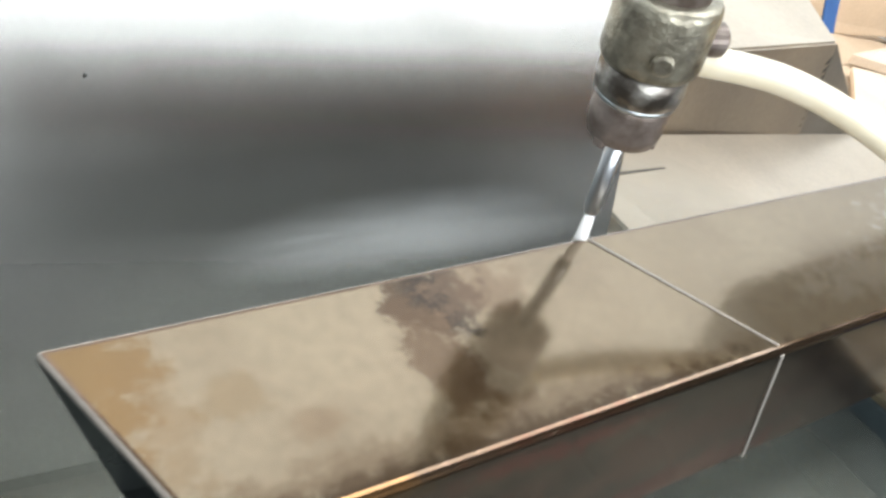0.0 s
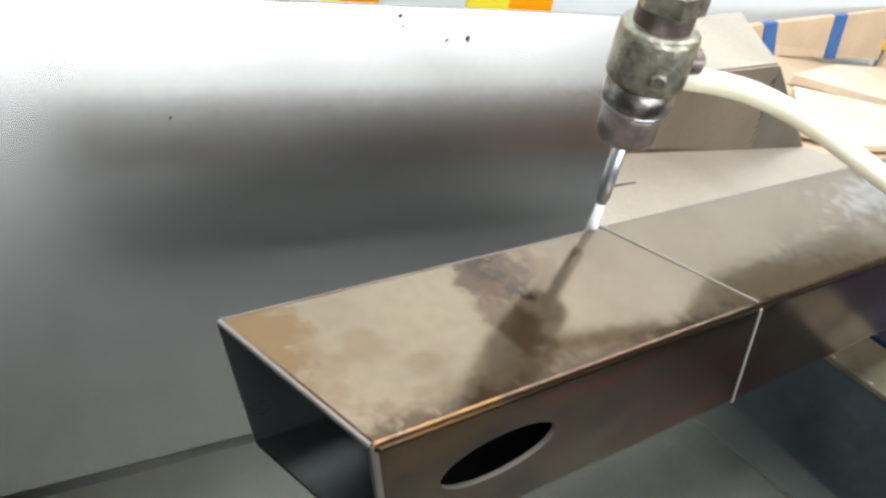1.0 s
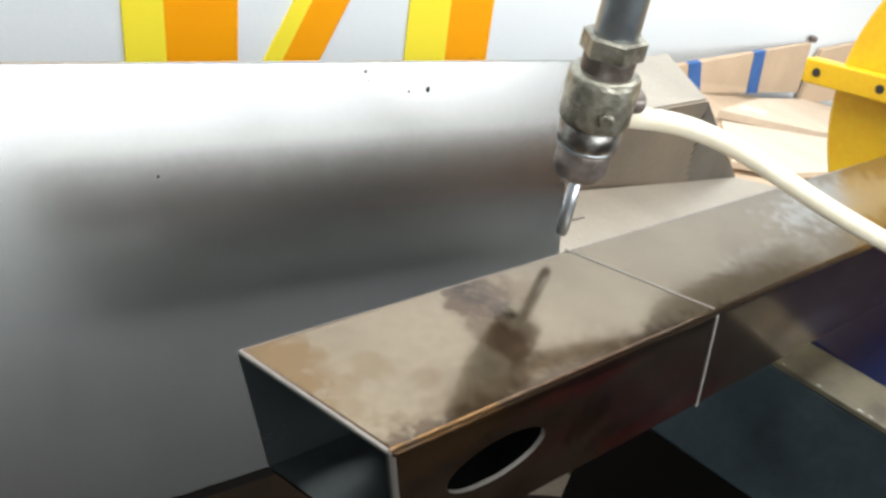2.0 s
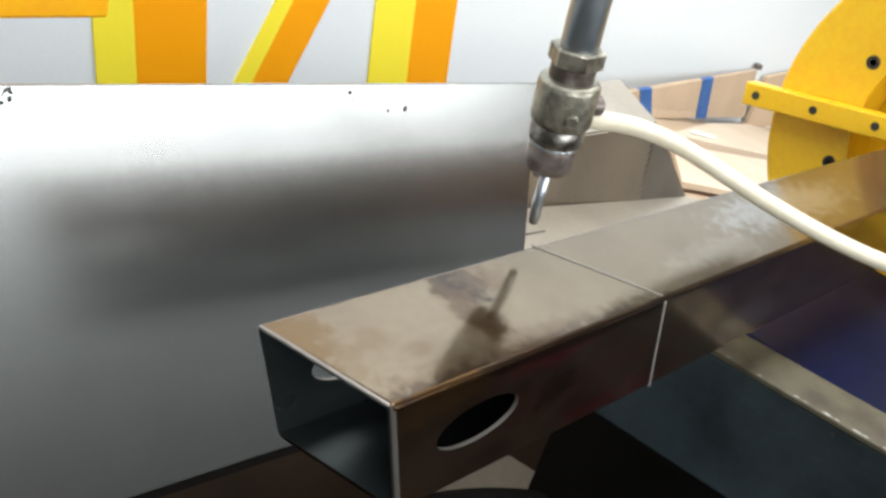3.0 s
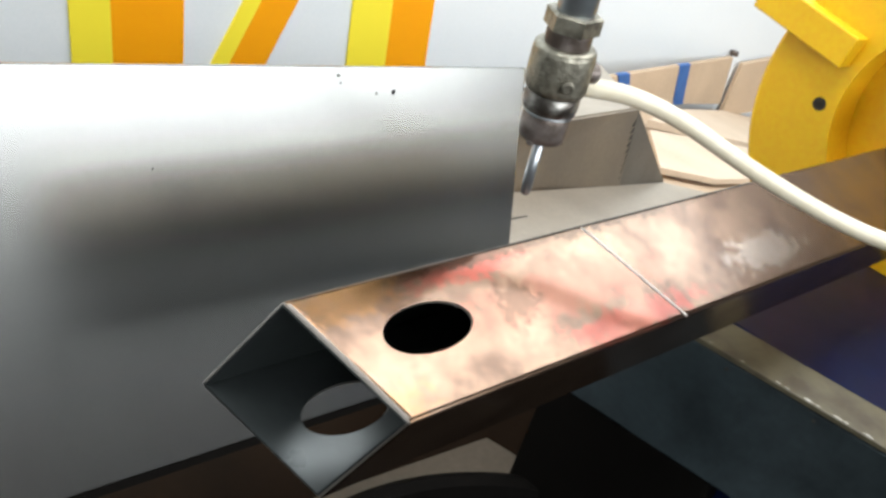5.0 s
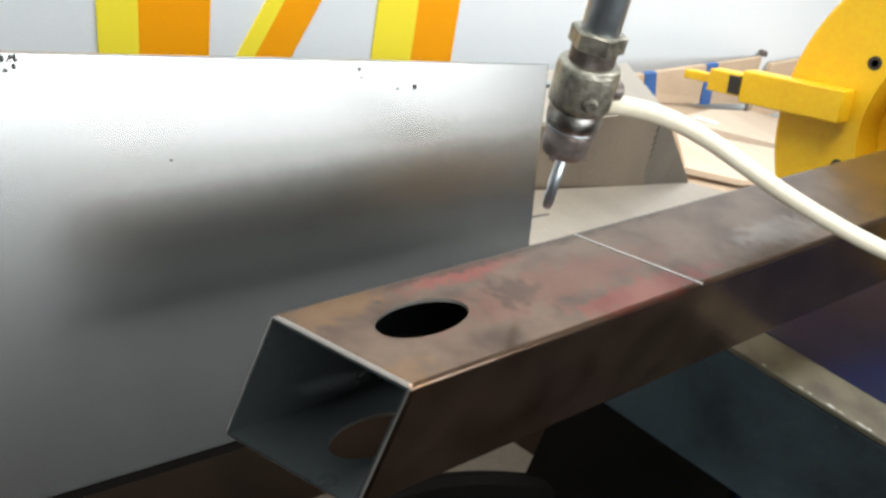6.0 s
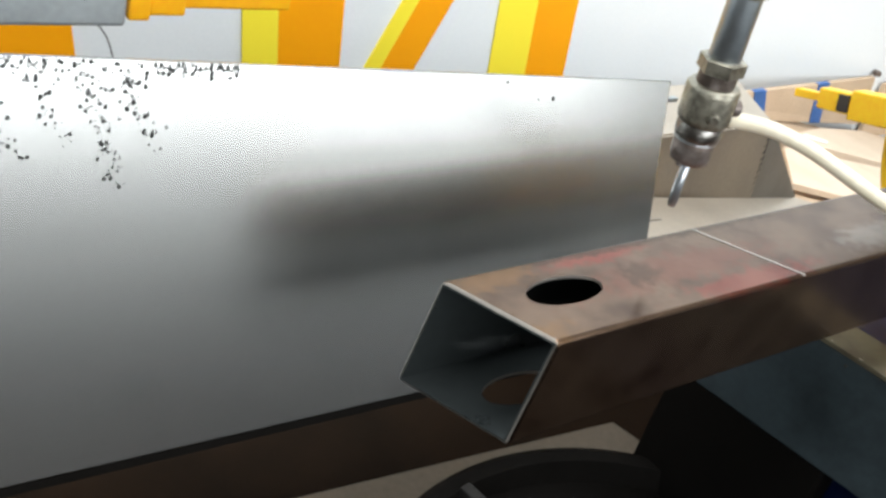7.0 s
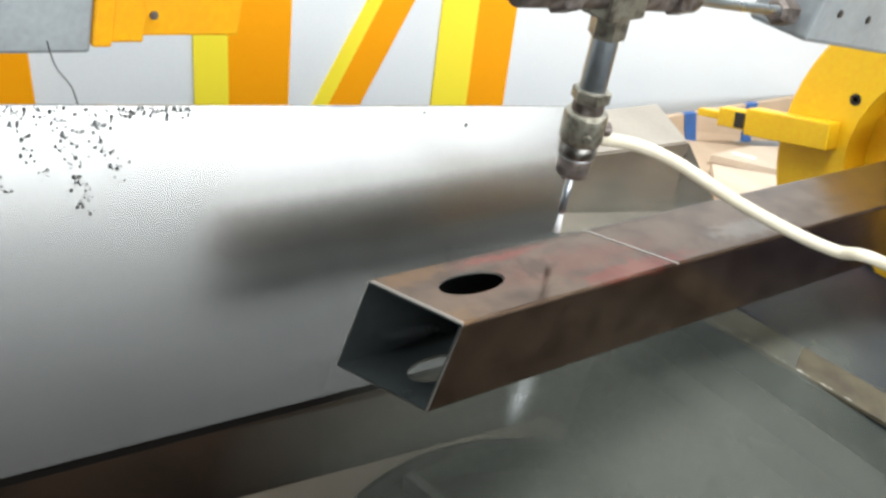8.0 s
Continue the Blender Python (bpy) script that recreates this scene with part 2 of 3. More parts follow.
def prism(points, offset, b=0.0):
    """A plate: a closed outline pushed along offset."""
    bm = bmesh.new()
    a = [bm.verts.new(p) for p in points]
    c = [bm.verts.new(Vector(p) + Vector(offset)) for p in points]
    bm.faces.new(a)
    bm.faces.new(c[::-1])
    for i in range(len(a)):
        j = (i + 1) % len(a)
        bm.faces.new((a[i], c[i], c[j], a[j]))
    bmesh.ops.recalc_face_normals(bm, faces=bm.faces[:])
    if b:
        bevel(bm, b)
    return bm


def lathe(profile, n=40, m=None):
    """Turned part about z: (radius, z) from bottom to top, closed at both ends."""
    bm = bmesh.new()
    rings = []
    for r, z in profile:
        rings.append([bm.verts.new((r * math.cos(2 * math.pi * i / n), r * math.sin(2 * math.pi * i / n), z)) for i in range(n)])
    for a, c in zip(rings, rings[1:]):
        for i in range(n):
            j = (i + 1) % n
            bm.faces.new((a[i], a[j], c[j], c[i]))
    bm.faces.new(rings[0][::-1])
    bm.faces.new(rings[-1])
    if m is not None:
        bmesh.ops.transform(bm, matrix=m, verts=bm.verts[:])
    return bm


def pipe(points, r, n=20):
    """A bent round bar through points."""
    pts = [Vector(p) for p in points]
    path = []
    for i in range(len(pts) - 1):
        p0, p1, p2, p3 = pts[max(i - 1, 0)], pts[i], pts[i + 1], pts[min(i + 2, len(pts) - 1)]
        for s in range(8):
            t = s / 8
            path.append(0.5 * ((2 * p1) + (p2 - p0) * t + (2 * p0 - 5 * p1 + 4 * p2 - p3) * t * t + (3 * p1 - p0 - 3 * p2 + p3) * t ** 3))
    path.append(pts[-1])
    bm = bmesh.new()
    rings = []
    up = Vector((0, 0, 1))
    for i, p in enumerate(path):
        d = (path[min(i + 1, len(path) - 1)] - path[max(i - 1, 0)]).normalized()
        s = d.cross(up).normalized() if abs(d.dot(up)) < 0.95 else d.cross(Vector((1, 0, 0))).normalized()
        u = s.cross(d)
        rings.append([bm.verts.new(p + r * (math.cos(2 * math.pi * k / n) * s + math.sin(2 * math.pi * k / n) * u)) for k in range(n)])
    for a, c in zip(rings, rings[1:]):
        for i in range(n):
            j = (i + 1) % n
            bm.faces.new((a[i], a[j], c[j], c[i]))
    bm.faces.new(rings[0][::-1])
    bm.faces.new(rings[-1])
    return bm


def setting(name, bm, mat, label, category):
    return tagged(link(name, bm, mat), label, category, kind="structure")


# the room
setting("wall_north", box(-4, 5, 1.0, 1.15, -1.0, 2.2), white_wall, "white painted workshop wall with large orange lettering", "wall")
setting("wall_east", box(5, 5.15, -4.15, 1.15, -1.0, 2.2), pale_wall, "plain pale workshop wall", "wall")
setting("wall_west", box(-4.15, -4, -4.15, 1.15, -1.0, 2.2), pale_wall, "plain pale workshop wall", "wall")
setting("floor", box(-4, 5, -4, 1.0, -1.1, -1.0), concrete, "grey concrete workshop floor", "floor")
setting("ceiling", box(-4.15, 5.15, -4.15, 1.15, 2.2, 2.3), pale_wall, "plain pale workshop ceiling", "ceiling")
setting("wall_south", box(-4, 5, -4.15, -4.0, -1.0, 2.2), pale_wall, "plain pale workshop wall with a long window", "wall")


# painted lettering on the wall, as plain slanted bars
def stroke(x0, x1, x2, x3, z0, z1, mat, label):
    bm = prism([(x0, 0.9965, z0), (x1, 0.9965, z0), (x3, 0.9965, z1), (x2, 0.9965, z1)], (0, 0.003, 0))
    return tagged(link("wall_lettering", bm, mat), label, "lettering", "lettering on the wall", "structure")


LOW, HIGH = -0.45, 0.12


def lean(x, z, slope, ref=-0.29):
    return x + (z - ref) * slope


for a, sa, b, sb, mat, text in (
    (-0.04, -0.18, 0.187, -0.179, orange_paint, "orange painted letter stroke on a white wall"),
    (0.435, -0.161, 0.495, -0.168, yellow_letter, "yellow painted shaded side of a letter stroke"),
    (0.495, -0.168, 0.610, -0.151, orange_paint, "orange painted letter stroke on a white wall"),
    (0.693, 0.392, 0.726, 0.381, yellow_letter, "yellow painted edge of a slanted letter stroke"),
    (0.726, 0.381, 0.798, 0.379, orange_paint, "orange painted slanted letter stroke on a white wall"),
    (0.936, -0.161, 1.029, -0.171, yellow_letter, "yellow painted shaded side of a letter stroke"),
    (1.029, -0.171, 1.134, -0.178, orange_paint, "orange painted letter stroke on a white wall"),
):
    stroke(lean(a, LOW, sa), lean(b, LOW, sb), lean(a, HIGH, sa), lean(b, HIGH, sb), LOW, HIGH, mat, text)


# brushed steel splash sheet behind the tube
def on_sheet(x, z, proud=0.0):
    return Vector((x, 0.1694 - 0.15 * x + 0.3 * z - proud, z))


outline = [(-0.75, 0.041), (-0.13, 0.0462), (0.263, 0.0495), (0.263, -0.1307), (-0.75, -0.2106)]
splash_sheet = tagged(link("splash_sheet", prism([on_sheet(x, z) for x, z in outline], (0, 0.003, -0.0009), 0.0006), steel_sheet), "brushed stainless steel splash sheet with water marks", "steel sheet")


# black strip stands in for the dark gap under the sheet
part("gap_strip", prism([on_sheet(x, z) for x, z in ((-0.75, -0.2108), (0.263, -0.1309), (0.263, -0.1352), (-0.75, -0.2171))], (0, 0.006, -0.0018)), black_rubber, splash_sheet, "black strip standing for the dark gap below")
part("clip", box(0.2625, 0.276, 0.143, 0.147, 0.0345, 0.0375, 0.0005), rod_steel, splash_sheet)
part("clip_tab", box(0.2628, 0.268, 0.140, 0.143, -0.002, 0.022, 0.0005), grey_paint, splash_sheet)


def water_beads():
    bm = bmesh.new()
    rnd = random.Random(4)
    spots = []
    def rim(x):
        return 0.0462 + (x + 0.13) * 0.0084 - 0.0012
    for _ in range(520):
        x = rnd.uniform(-0.26, -0.03)
        deep = 0.003 + 0.010 * max(0, math.sin(x * 62 + 1.0)) ** 2
        spots.append((x, rim(x) - min(abs(rnd.gauss(0, deep)), 0.03)))
    for x0, z1, count in ((-0.150, 0.000, 40), (-0.128, 0.006, 44), (-0.104, -0.014, 76), (-0.085, 0.004, 44), (-0.175, -0.008, 40), (-0.20, -0.015, 40), (-0.26, 0.0, 30)):
        for _ in range(count):
            k = rnd.random() ** 1.3
            spots.append((x0 + 0.014 * k + rnd.gauss(0, 0.0035), 0.038 + (z1 - 0.038) * k))
    for x, z in ((0.133, 0.044), (0.1345, 0.040), (0.168, 0.0355), (0.157, 0.0348), (0.034, 0.0017)):
        spots.append((x, z))
    for x, z in spots:
        r = 0.00035 + 0.0010 * rnd.random() ** 2
        m = Matrix.Translation(on_sheet(x, z, 0.0001)) @ Matrix.Diagonal((r, r * 0.45, r * rnd.uniform(0.8, 1.6), 1))
        bmesh.ops.create_icosphere(bm, subdivisions=1, radius=1, matrix=m)
    return bm


tagged(link("water_beads", water_beads(), bead_grime, None, "", True), "dirty water beads and dried splash spots on steel", "water drops", kind="stuff")


# the square tube, turned by the chuck; local origin on its axis near the cut end
W2, H2, TW, TL = 0.0267, 0.0295, 0.0016, 0.95
HA, HB = 0.0218, 0.0107
HOLE = {-1: (0.0483, 0.0030), 1: (0.0332, 0.0005)}


def end_x(y, z):
    return -0.0005 - 0.298 * y - 0.390 * z


def tube_body():
    bm = bmesh.new()
    N = 48

    def wall_with_hole(sign, y, w, h):
        # long flat wall at y with an oval hole, from the cut end to the far end
        HX, HZ = HOLE[sign]
        xa, xb, hh = HX - HA - 0.006, HX + HA + 0.006, h - 0.004
        inner, outer = [], []
        for i in range(N):
            a = 2 * math.pi * (i + 0.5) / N
            c, s = math.cos(a), math.sin(a)
            inner.append(bm.verts.new((HX + HA * c, y, HZ + HB * s)))
            k = min((xb - HX) / abs(c) if abs(c) > 1e-6 else 9, ((hh - HZ) if s > 0 else (hh + HZ)) / abs(s) if abs(s) > 1e-6 else 9)
            outer.append(bm.verts.new((HX + k * c, y, HZ + k * s)))
        corners = [Vector((cx, y, cz)) for cx in (xa, xb) for cz in (-hh, hh)]
        for i in range(N):
            j = (i + 1) % N
            bm.faces.new((inner[i], inner[j], outer[j], outer[i]))
            p, q = outer[i].co, outer[j].co
            if abs(p.x - q.x) > 1e-6 and abs(p.z - q.z) > 1e-6:
                near = min(corners, key=lambda v: (v - (p + q) / 2).length)
                bm.faces.new((outer[i], outer[j], bm.verts.new(near)))
        for quad in (((end_x(y, -h), -h), (xa, -h), (xa, h), (end_x(y, h), h)), ((xa, hh), (xb, hh), (xb, h), (xa, h)), ((xa, -h), (xb, -h), (xb, -hh), (xa, -hh)), ((xb, -h), (TL, -h), (TL, h), (xb, h))):
            bm.faces.new([bm.verts.new((qx, y, qz)) for qx, qz in quad])
        return inner

    rings = {}
    for w, h in ((W2, H2), (W2 - TW, H2 - TW)):
        for sign in (-1, 1):
            rings[(w, sign)] = wall_with_hole(sign, sign * w, w, h)
        for sign in (-1, 1):
            z = sign * h
            row = [[bm.verts.new((x if x is not None else end_x(y, z), y, z)) for x in (None, HOLE[side][0] - HA - 0.006, HOLE[side][0] + HA + 0.006, TL)] for side, y in ((-1, -w), (1, w))]
            for i in range(3):
                bm.faces.new((row[0][i], row[0][i + 1], row[1][i + 1], row[1][i]))
    # the walls' thickness in the holes and at both ends
    for sign in (-1, 1):
        a, c = rings[(W2, sign)], rings[(W2 - TW, sign)]
        for i in range(N):
            j = (i + 1) % N
            bm.faces.new((a[i], a[j], c[j], c[i]))
    for far in (False, True):
        o = [bm.verts.new((TL if far else end_x(y, z), y, z)) for y, z in ((-W2, -H2), (W2, -H2), (W2, H2), (-W2, H2))]
        w, h = W2 - TW, H2 - TW
        n = [bm.verts.new((TL if far else end_x(y, z), y, z)) for y, z in ((-w, -h), (w, -h), (w, h), (-w, h))]
        for i in range(4):
            j = (i + 1) % 4
            bm.faces.new((o[i], o[j], n[j], n[i]))
    bmesh.ops.remove_doubles(bm, verts=bm.verts[:], dist=1e-6)
    bmesh.ops.recalc_face_normals(bm, faces=bm.faces[:])
    corners = [e for e in bm.edges if all(abs(abs(v.co.y) - W2) < 1e-6 and abs(abs(v.co.z) - H2) < 1e-6 for v in e.verts) and abs(e.verts[0].co.x - e.verts[1].co.x) > 1e-4]
    bmesh.ops.bevel(bm, geom=corners, offset=0.0022, segments=4, profile=0.5, affect="EDGES")
    return bm


square_tube = tagged(empty("square_tube"), "wet rust-brown square steel tube with a round hole", "steel tube")
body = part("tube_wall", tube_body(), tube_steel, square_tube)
for mat in (shaded_inner_steel, tube_film, kerf_metal):
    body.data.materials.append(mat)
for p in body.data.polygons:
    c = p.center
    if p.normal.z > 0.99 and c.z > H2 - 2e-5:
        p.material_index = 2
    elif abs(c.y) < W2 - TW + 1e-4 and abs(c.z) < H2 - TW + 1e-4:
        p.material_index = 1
    elif (p.normal.x < -0.5 and c.x < 0.02) or (W2 - TW + 1e-4 < abs(c.y) < W2 - 1e-4 and abs(c.z) < H2 - 0.006):
        p.material_index = 3


def kerf(points, width, normal):
    n = Vector(normal)
    bm = bmesh.new()
    for p, q in zip(points, points[1:]):
        p, q = Vector(p), Vector(q)
        s = (q - p).normalized().cross(n) * width / 2
        v = [bm.verts.new(c + n * 0.0003) for c in (p - s, p + s, q + s, q - s)] + [bm.verts.new(c - n * 0.0003) for c in (p - s, p + s, q + s, q - s)]
        bm.faces.new(v[:4])
        for i in range(4):
            j = (i + 1) % 4
            bm.faces.new((v[i], v[i + 4], v[j + 4], v[j]))
    return bm


part("cut_line", kerf([(0.1264, W2, H2), (0.1571, -W2 + 0.002, H2)], 0.0009, (0, 0, 1)), kerf_metal, square_tube, "bright narrow cut line across the top face")
part("cut_line", kerf([(0.1580, -W2, H2 - 0.002), (0.1849, -W2, -H2)], 0.0012, (0, -1, 0)), bright_cut, square_tube, "bright narrow cut line down the side face")


# the cutting head
LEAN = 6.5
cutting_head = tagged(empty("cutting_head"), "grimy steel water-jet cutting head with carbide nozzle over a tube", "cutting head")
part("nozzle", lathe([(0.0012, 0), (0.0020, 0.0006), (0.0025, 0.004), (0.0026, 0.034)], 24), nozzle_carbide, cutting_head, "slim grey carbide nozzle", True)
part("collet_nut", lathe([(0.0060, 0.0290), (0.0098, 0.0300), (0.0105, 0.0330), (0.0107, 0.0405), (0.0100, 0.0425), (0.0085, 0.0435)], 40), nut_steel, cutting_head, "dark knurled collet nut", True)
part("lower_band", lathe([(0.0090, 0.0430), (0.0116, 0.0438), (0.0122, 0.0470), (0.0119, 0.0520), (0.0105, 0.0528)], 48), band_steel, cutting_head, "dark wet band with silver blotches", True)
part("mixing_body", lathe([(0.0110, 0.0526), (0.0126, 0.0530), (0.0134, 0.0542), (0.0136, 0.0560), (0.0136, 0.0700), (0.0133, 0.0718), (0.0124, 0.0730), (0.0100, 0.0734)], 48), head_steel, cutting_head, "scratched dull steel mixing chamber", True)
part("side_plug", lathe([(0.0026, 0.0), (0.0030, 0.0006), (0.0030, 0.0018), (0.0022, 0.0024)], 14, pose(-0.0077, -0.0110, 0.0600, 90, 0, -35)), head_steel, cutting_head)
part("seal_ring", lathe([(0.0092, 0.0418), (0.0113, 0.0424), (0.0113, 0.0436), (0.0092, 0.0442)], 40), rod_steel, cutting_head, "bright worn ring", True)
for k in range(3):
    part("nut_lug", box(0.0070, 0.0100, -0.0016, 0.0016, 0.0284, 0.0310, 0.0005, pose(0, 0, 0, 0, 0, 120 * k - 50)), nut_steel, cutting_head)
part("neck", lathe([(0.0095, 0.0730), (0.0098, 0.0740), (0.0098, 0.0790), (0.0090, 0.0800)], 32), nut_steel, cutting_head)
part("hex_collar", lathe([(0.0105, 0.0795), (0.0120, 0.0802), (0.0120, 0.0868), (0.0108, 0.0876)], 6), head_steel, cutting_head, "six-sided steel collar")
part("pressure_tube", lathe([(0.0080, 0.0870), (0.0082, 0.0880), (0.0082, 0.1200), (0.0080, 0.1210)], 36), rod_steel, cutting_head, "smooth blue-grey high-pressure tube", True)
part("hose_port", lathe([(0.0042, 0.0), (0.0046, 0.0010), (0.0046, 0.0060), (0.0038, 0.0068)], 24, pose(0.0115, -0.004, 0.0600, 0, 90, -20)), nut_steel, cutting_head)
for piece in cutting_head.children:
    piece.data.transform(Matrix.Scale(0.92, 4))
HEAD_END = pose(0.1246, 0.0204, 0.0436, 0, -LEAN, 0).inverted()


def on_head(x, y, z):
    return HEAD_END @ Vector((x, y, z))


LEVEL = pose(0, 0, 0, 0, LEAN, 0)
part("valve_block", pipe([on_head(0.036, 0.0204, 0.177), on_head(0.112, 0.0204, 0.177), on_head(0.185, 0.026, 0.174)], 0.0085, 24), nut_steel, cutting_head, "dark steel cross pipe fitting", True)
part("valve_body", box(-0.0145, 0.0145, -0.011, 0.011, 0.1225, 0.1480, 0.002), head_steel, cutting_head, "square steel valve body")
part("valve_collar", lathe([(0.0092, 0.1104), (0.0103, 0.1113), (0.0103, 0.1224), (0.0092, 0.1230)], 6), head_steel, cutting_head)
for x in (0.062, 0.158):
    part("cross_nut", lathe([(0.0095, 0.0), (0.0112, 0.001), (0.0112, 0.012), (0.0095, 0.013)], 6, Matrix.Translation(on_head(x, 0.0204, 0.177)) @ LEVEL @ pose(0, 0, 0, 0, 90, 0)), nut_steel, cutting_head)
part("feed_pipe", pipe([on_head(0.18, 0.026, 0.174), on_head(0.24, 0.030, 0.169), on_head(0.318, 0.037, 0.164)], 0.0032), rod_steel, cutting_head, "thin steel feed pipe", True)
part("pipe_fitting", lathe([(0.006, 0.0), (0.0095, 0.002), (0.0095, 0.018), (0.006, 0.020)], 6, Matrix.Translation(on_head(0.303, 0.037, 0.164)) @ LEVEL @ pose(0, 0, 0, 0, 93, 0)), nut_steel, cutting_head)
actuator = part("actuator", box(0.0, 0.150, -0.026, 0.022, -0.010, 0.034, 0.003, Matrix.Translation(on_head(0.325, 0.045, 0.159)) @ LEVEL @ pose(0, 0, 0, 0, 5, 0)), grey_paint, cutting_head, "chipped pale metal actuator box")
for x, z in ((0.03, 0.004), (0.075, 0.0), (0.115, 0.006)):
    part("port_hole", lathe([(0.0028, 0), (0.0028, 0.001)], 12, Matrix.Translation(on_head(0.325, 0.045, 0.159)) @ LEVEL @ pose(x, -0.0262, z + 0.006, 90, 0, 0)), dark_hole, actuator)

# abrasive hose, carried by the head
part("abrasive_hose", pipe([on_head(*p) for p in ((0.1245, 0.0195, 0.0942), (0.1315, 0.017, 0.0938), (0.1618, 0.010, 0.0899), (0.1876, -0.004, 0.0824), (0.2181, -0.032, 0.0683), (0.2528, -0.058, 0.0555), (0.2714, -0.082, 0.0519), (0.2945, -0.105, 0.0519), (0.47, -0.15, -0.012), (0.52, -0.28, -0.05))], 0.0040), hose_plastic, cutting_head, "cream plastic abrasive hose", True)

# chuck ring
CX, CY, CZ = 0.638, -0.0138, 0.0251
chuck = tagged(empty("tube_chuck"), "yellow painted rotary chuck ring clamping a steel tube", "chuck")


def ring(r_out, r_in, x0, x1, n=96):
    bm = bmesh.new()
    rows = []
    for r, x in ((r_in, x0), (r_out - 0.003, x0), (r_out, x0 + 0.003), (r_out, x1), (r_in, x1)):
        rows.append([bm.verts.new((x, r * math.cos(2 * math.pi * i / n), r * math.sin(2 * math.pi * i / n))) for i in range(n)])
    rows.append(rows[0])
    for a, c in zip(rows, rows[1:]):
        for i in range(n):
            j = (i + 1) % n
            bm.faces.new((a[i], a[j], c[j], c[i]))
    return bm


part("ring", ring(0.1776, 0.104, 0.0, 0.045), yellow_paint, chuck, "thick yellow painted steel ring")
part("backing_plate", ring(0.165, 0.060, 0.0455, 0.060), yellow_paint, chuck)


def in_ring(y, z, rx):
    """Face coordinates on the turned ring."""
    a = radians(-rx)
    return y * math.cos(a) - z * math.sin(a), y * math.sin(a) + z * math.cos(a)


def jaw_bar(p, q, width, rx, thick, label):
    (y0, z0), (y1, z1) = in_ring(*p, rx), in_ring(*q, rx)
    d = Vector((0, y1 - y0, z1 - z0))
    m = pose(-0.001, y0, z0, math.degrees(math.atan2(d.z, d.y)))
    jaw = part("jaw", box(-thick, 0.0, 0.0, d.length, -width / 2, width / 2, 0.0015, m), yellow_paint, chuck, label)
    return jaw, m, d.length


jaw, m, length = jaw_bar((0.198, -0.032), (0.017, 0.011), 0.020, -0.55, 0.016, "yellow jaw bar with three bolts")
for y in (0.012, 0.066, 0.120):
    part("bolt", lathe([(0.0036, 0), (0.0036, 0.0012)], 16, m @ pose(-0.0166, y, 0, 0, 90, 0)), dark_hole, jaw)
jaw, m, length = jaw_bar((0.205, -0.033), (0.115, -0.009), 0.028, -94.0, 0.022, "broad yellow jaw with a finger")
part("finger", box(-0.016, -0.004, -0.062, 0.004, -0.004, 0.004, 0.001, m), yellow_paint, jaw)
part("finger_block", box(-0.020, -0.002, -0.034, 0.004, -0.010, 0.010, 0.0015, m), yellow_paint, jaw)
part("gap", box(-0.0225, -0.019, -0.012, -0.001, -0.008, 0.008, 0.0005, m), dark_hole, jaw, "dark square recess")
jaw, m, length = jaw_bar((-0.170, -0.035), (0.03, -0.095), 0.020, -0.55, 0.016, "yellow jaw bar with bolts")
jaw, m, length = jaw_bar((-0.180, -0.035), (-0.105, -0.057), 0.020, -94.0, 0.016, "yellow jaw bar with bolts")
for a in range(8):
    ca, sa = math.cos(radians(45 * a + 18.5)), math.sin(radians(45 * a + 18.5))
    part("ring_bolt", lathe([(0.0030, 0.0004), (0.0032, 0.0012), (0.0056, 0.0012), (0.0060, 0.0004)], 20, pose(-0.0008, 0.119 * ca, 0.119 * sa, 0, 90, 0)), dark_hole, chuck)

# navy machine bed under the chuck
machine_bed = tagged(empty("machine_bed"), "navy blue painted machine bed under a chuck", "machine bed")
part("bed_top", box(0.410, 1.1, -0.59, 0.11, -0.099, -0.089, 0.002), shaded_navy_paint, machine_bed)
part("bed_side", box(0.420, 1.1, -0.58, 0.10, -0.285, -0.0995, 0.003), shaded_navy_paint, machine_bed)

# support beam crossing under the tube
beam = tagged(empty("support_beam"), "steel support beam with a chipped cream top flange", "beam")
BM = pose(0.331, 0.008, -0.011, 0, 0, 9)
part("web", box(0.0, 0.036, -0.55, 0.060, -0.150, -0.064, 0.002, BM), shaded_beam_steel, beam, "blue-grey steel web")
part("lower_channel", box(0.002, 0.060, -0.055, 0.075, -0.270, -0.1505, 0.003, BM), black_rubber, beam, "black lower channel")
part("top_flange", box(-0.001, 0.040, -0.55, 0.062, -0.0635, -0.060, 0.0006, BM), shaded_cream_paint, beam, "chipped cream painted flange")

chip_random = random.Random(9)
for y, r in ((-0.060, 0.7), (-0.066, 0.5), (-0.079, 1.2), (-0.086, 0.6), (-0.098, 1.4), (-0.104, 0.7), (-0.117, 1.1), (-0.014, 0.4), (-0.036, 0.5)):
    ring_pts = []
    for i in range(7):
        a, q = 2 * math.pi * i / 7, r * chip_random.uniform(0.4, 1.2)
        ring_pts.append(BM @ Vector((0.0008 + 0.0013 * q * math.cos(a), y + 0.0032 * q * math.sin(a), -0.0601)))
    part("paint_chip", prism(ring_pts, (0, 0, 0.0004)), chip_white, beam, "flaked white primer")
for y in (-0.088, -0.03, 0.015):
    part("rivet_hole", lathe([(0.0012, 0), (0.0012, 0.0004)], 10, BM @ pose(-0.0002, y, -0.0695, 0, -90, 0)), dark_hole, beam)

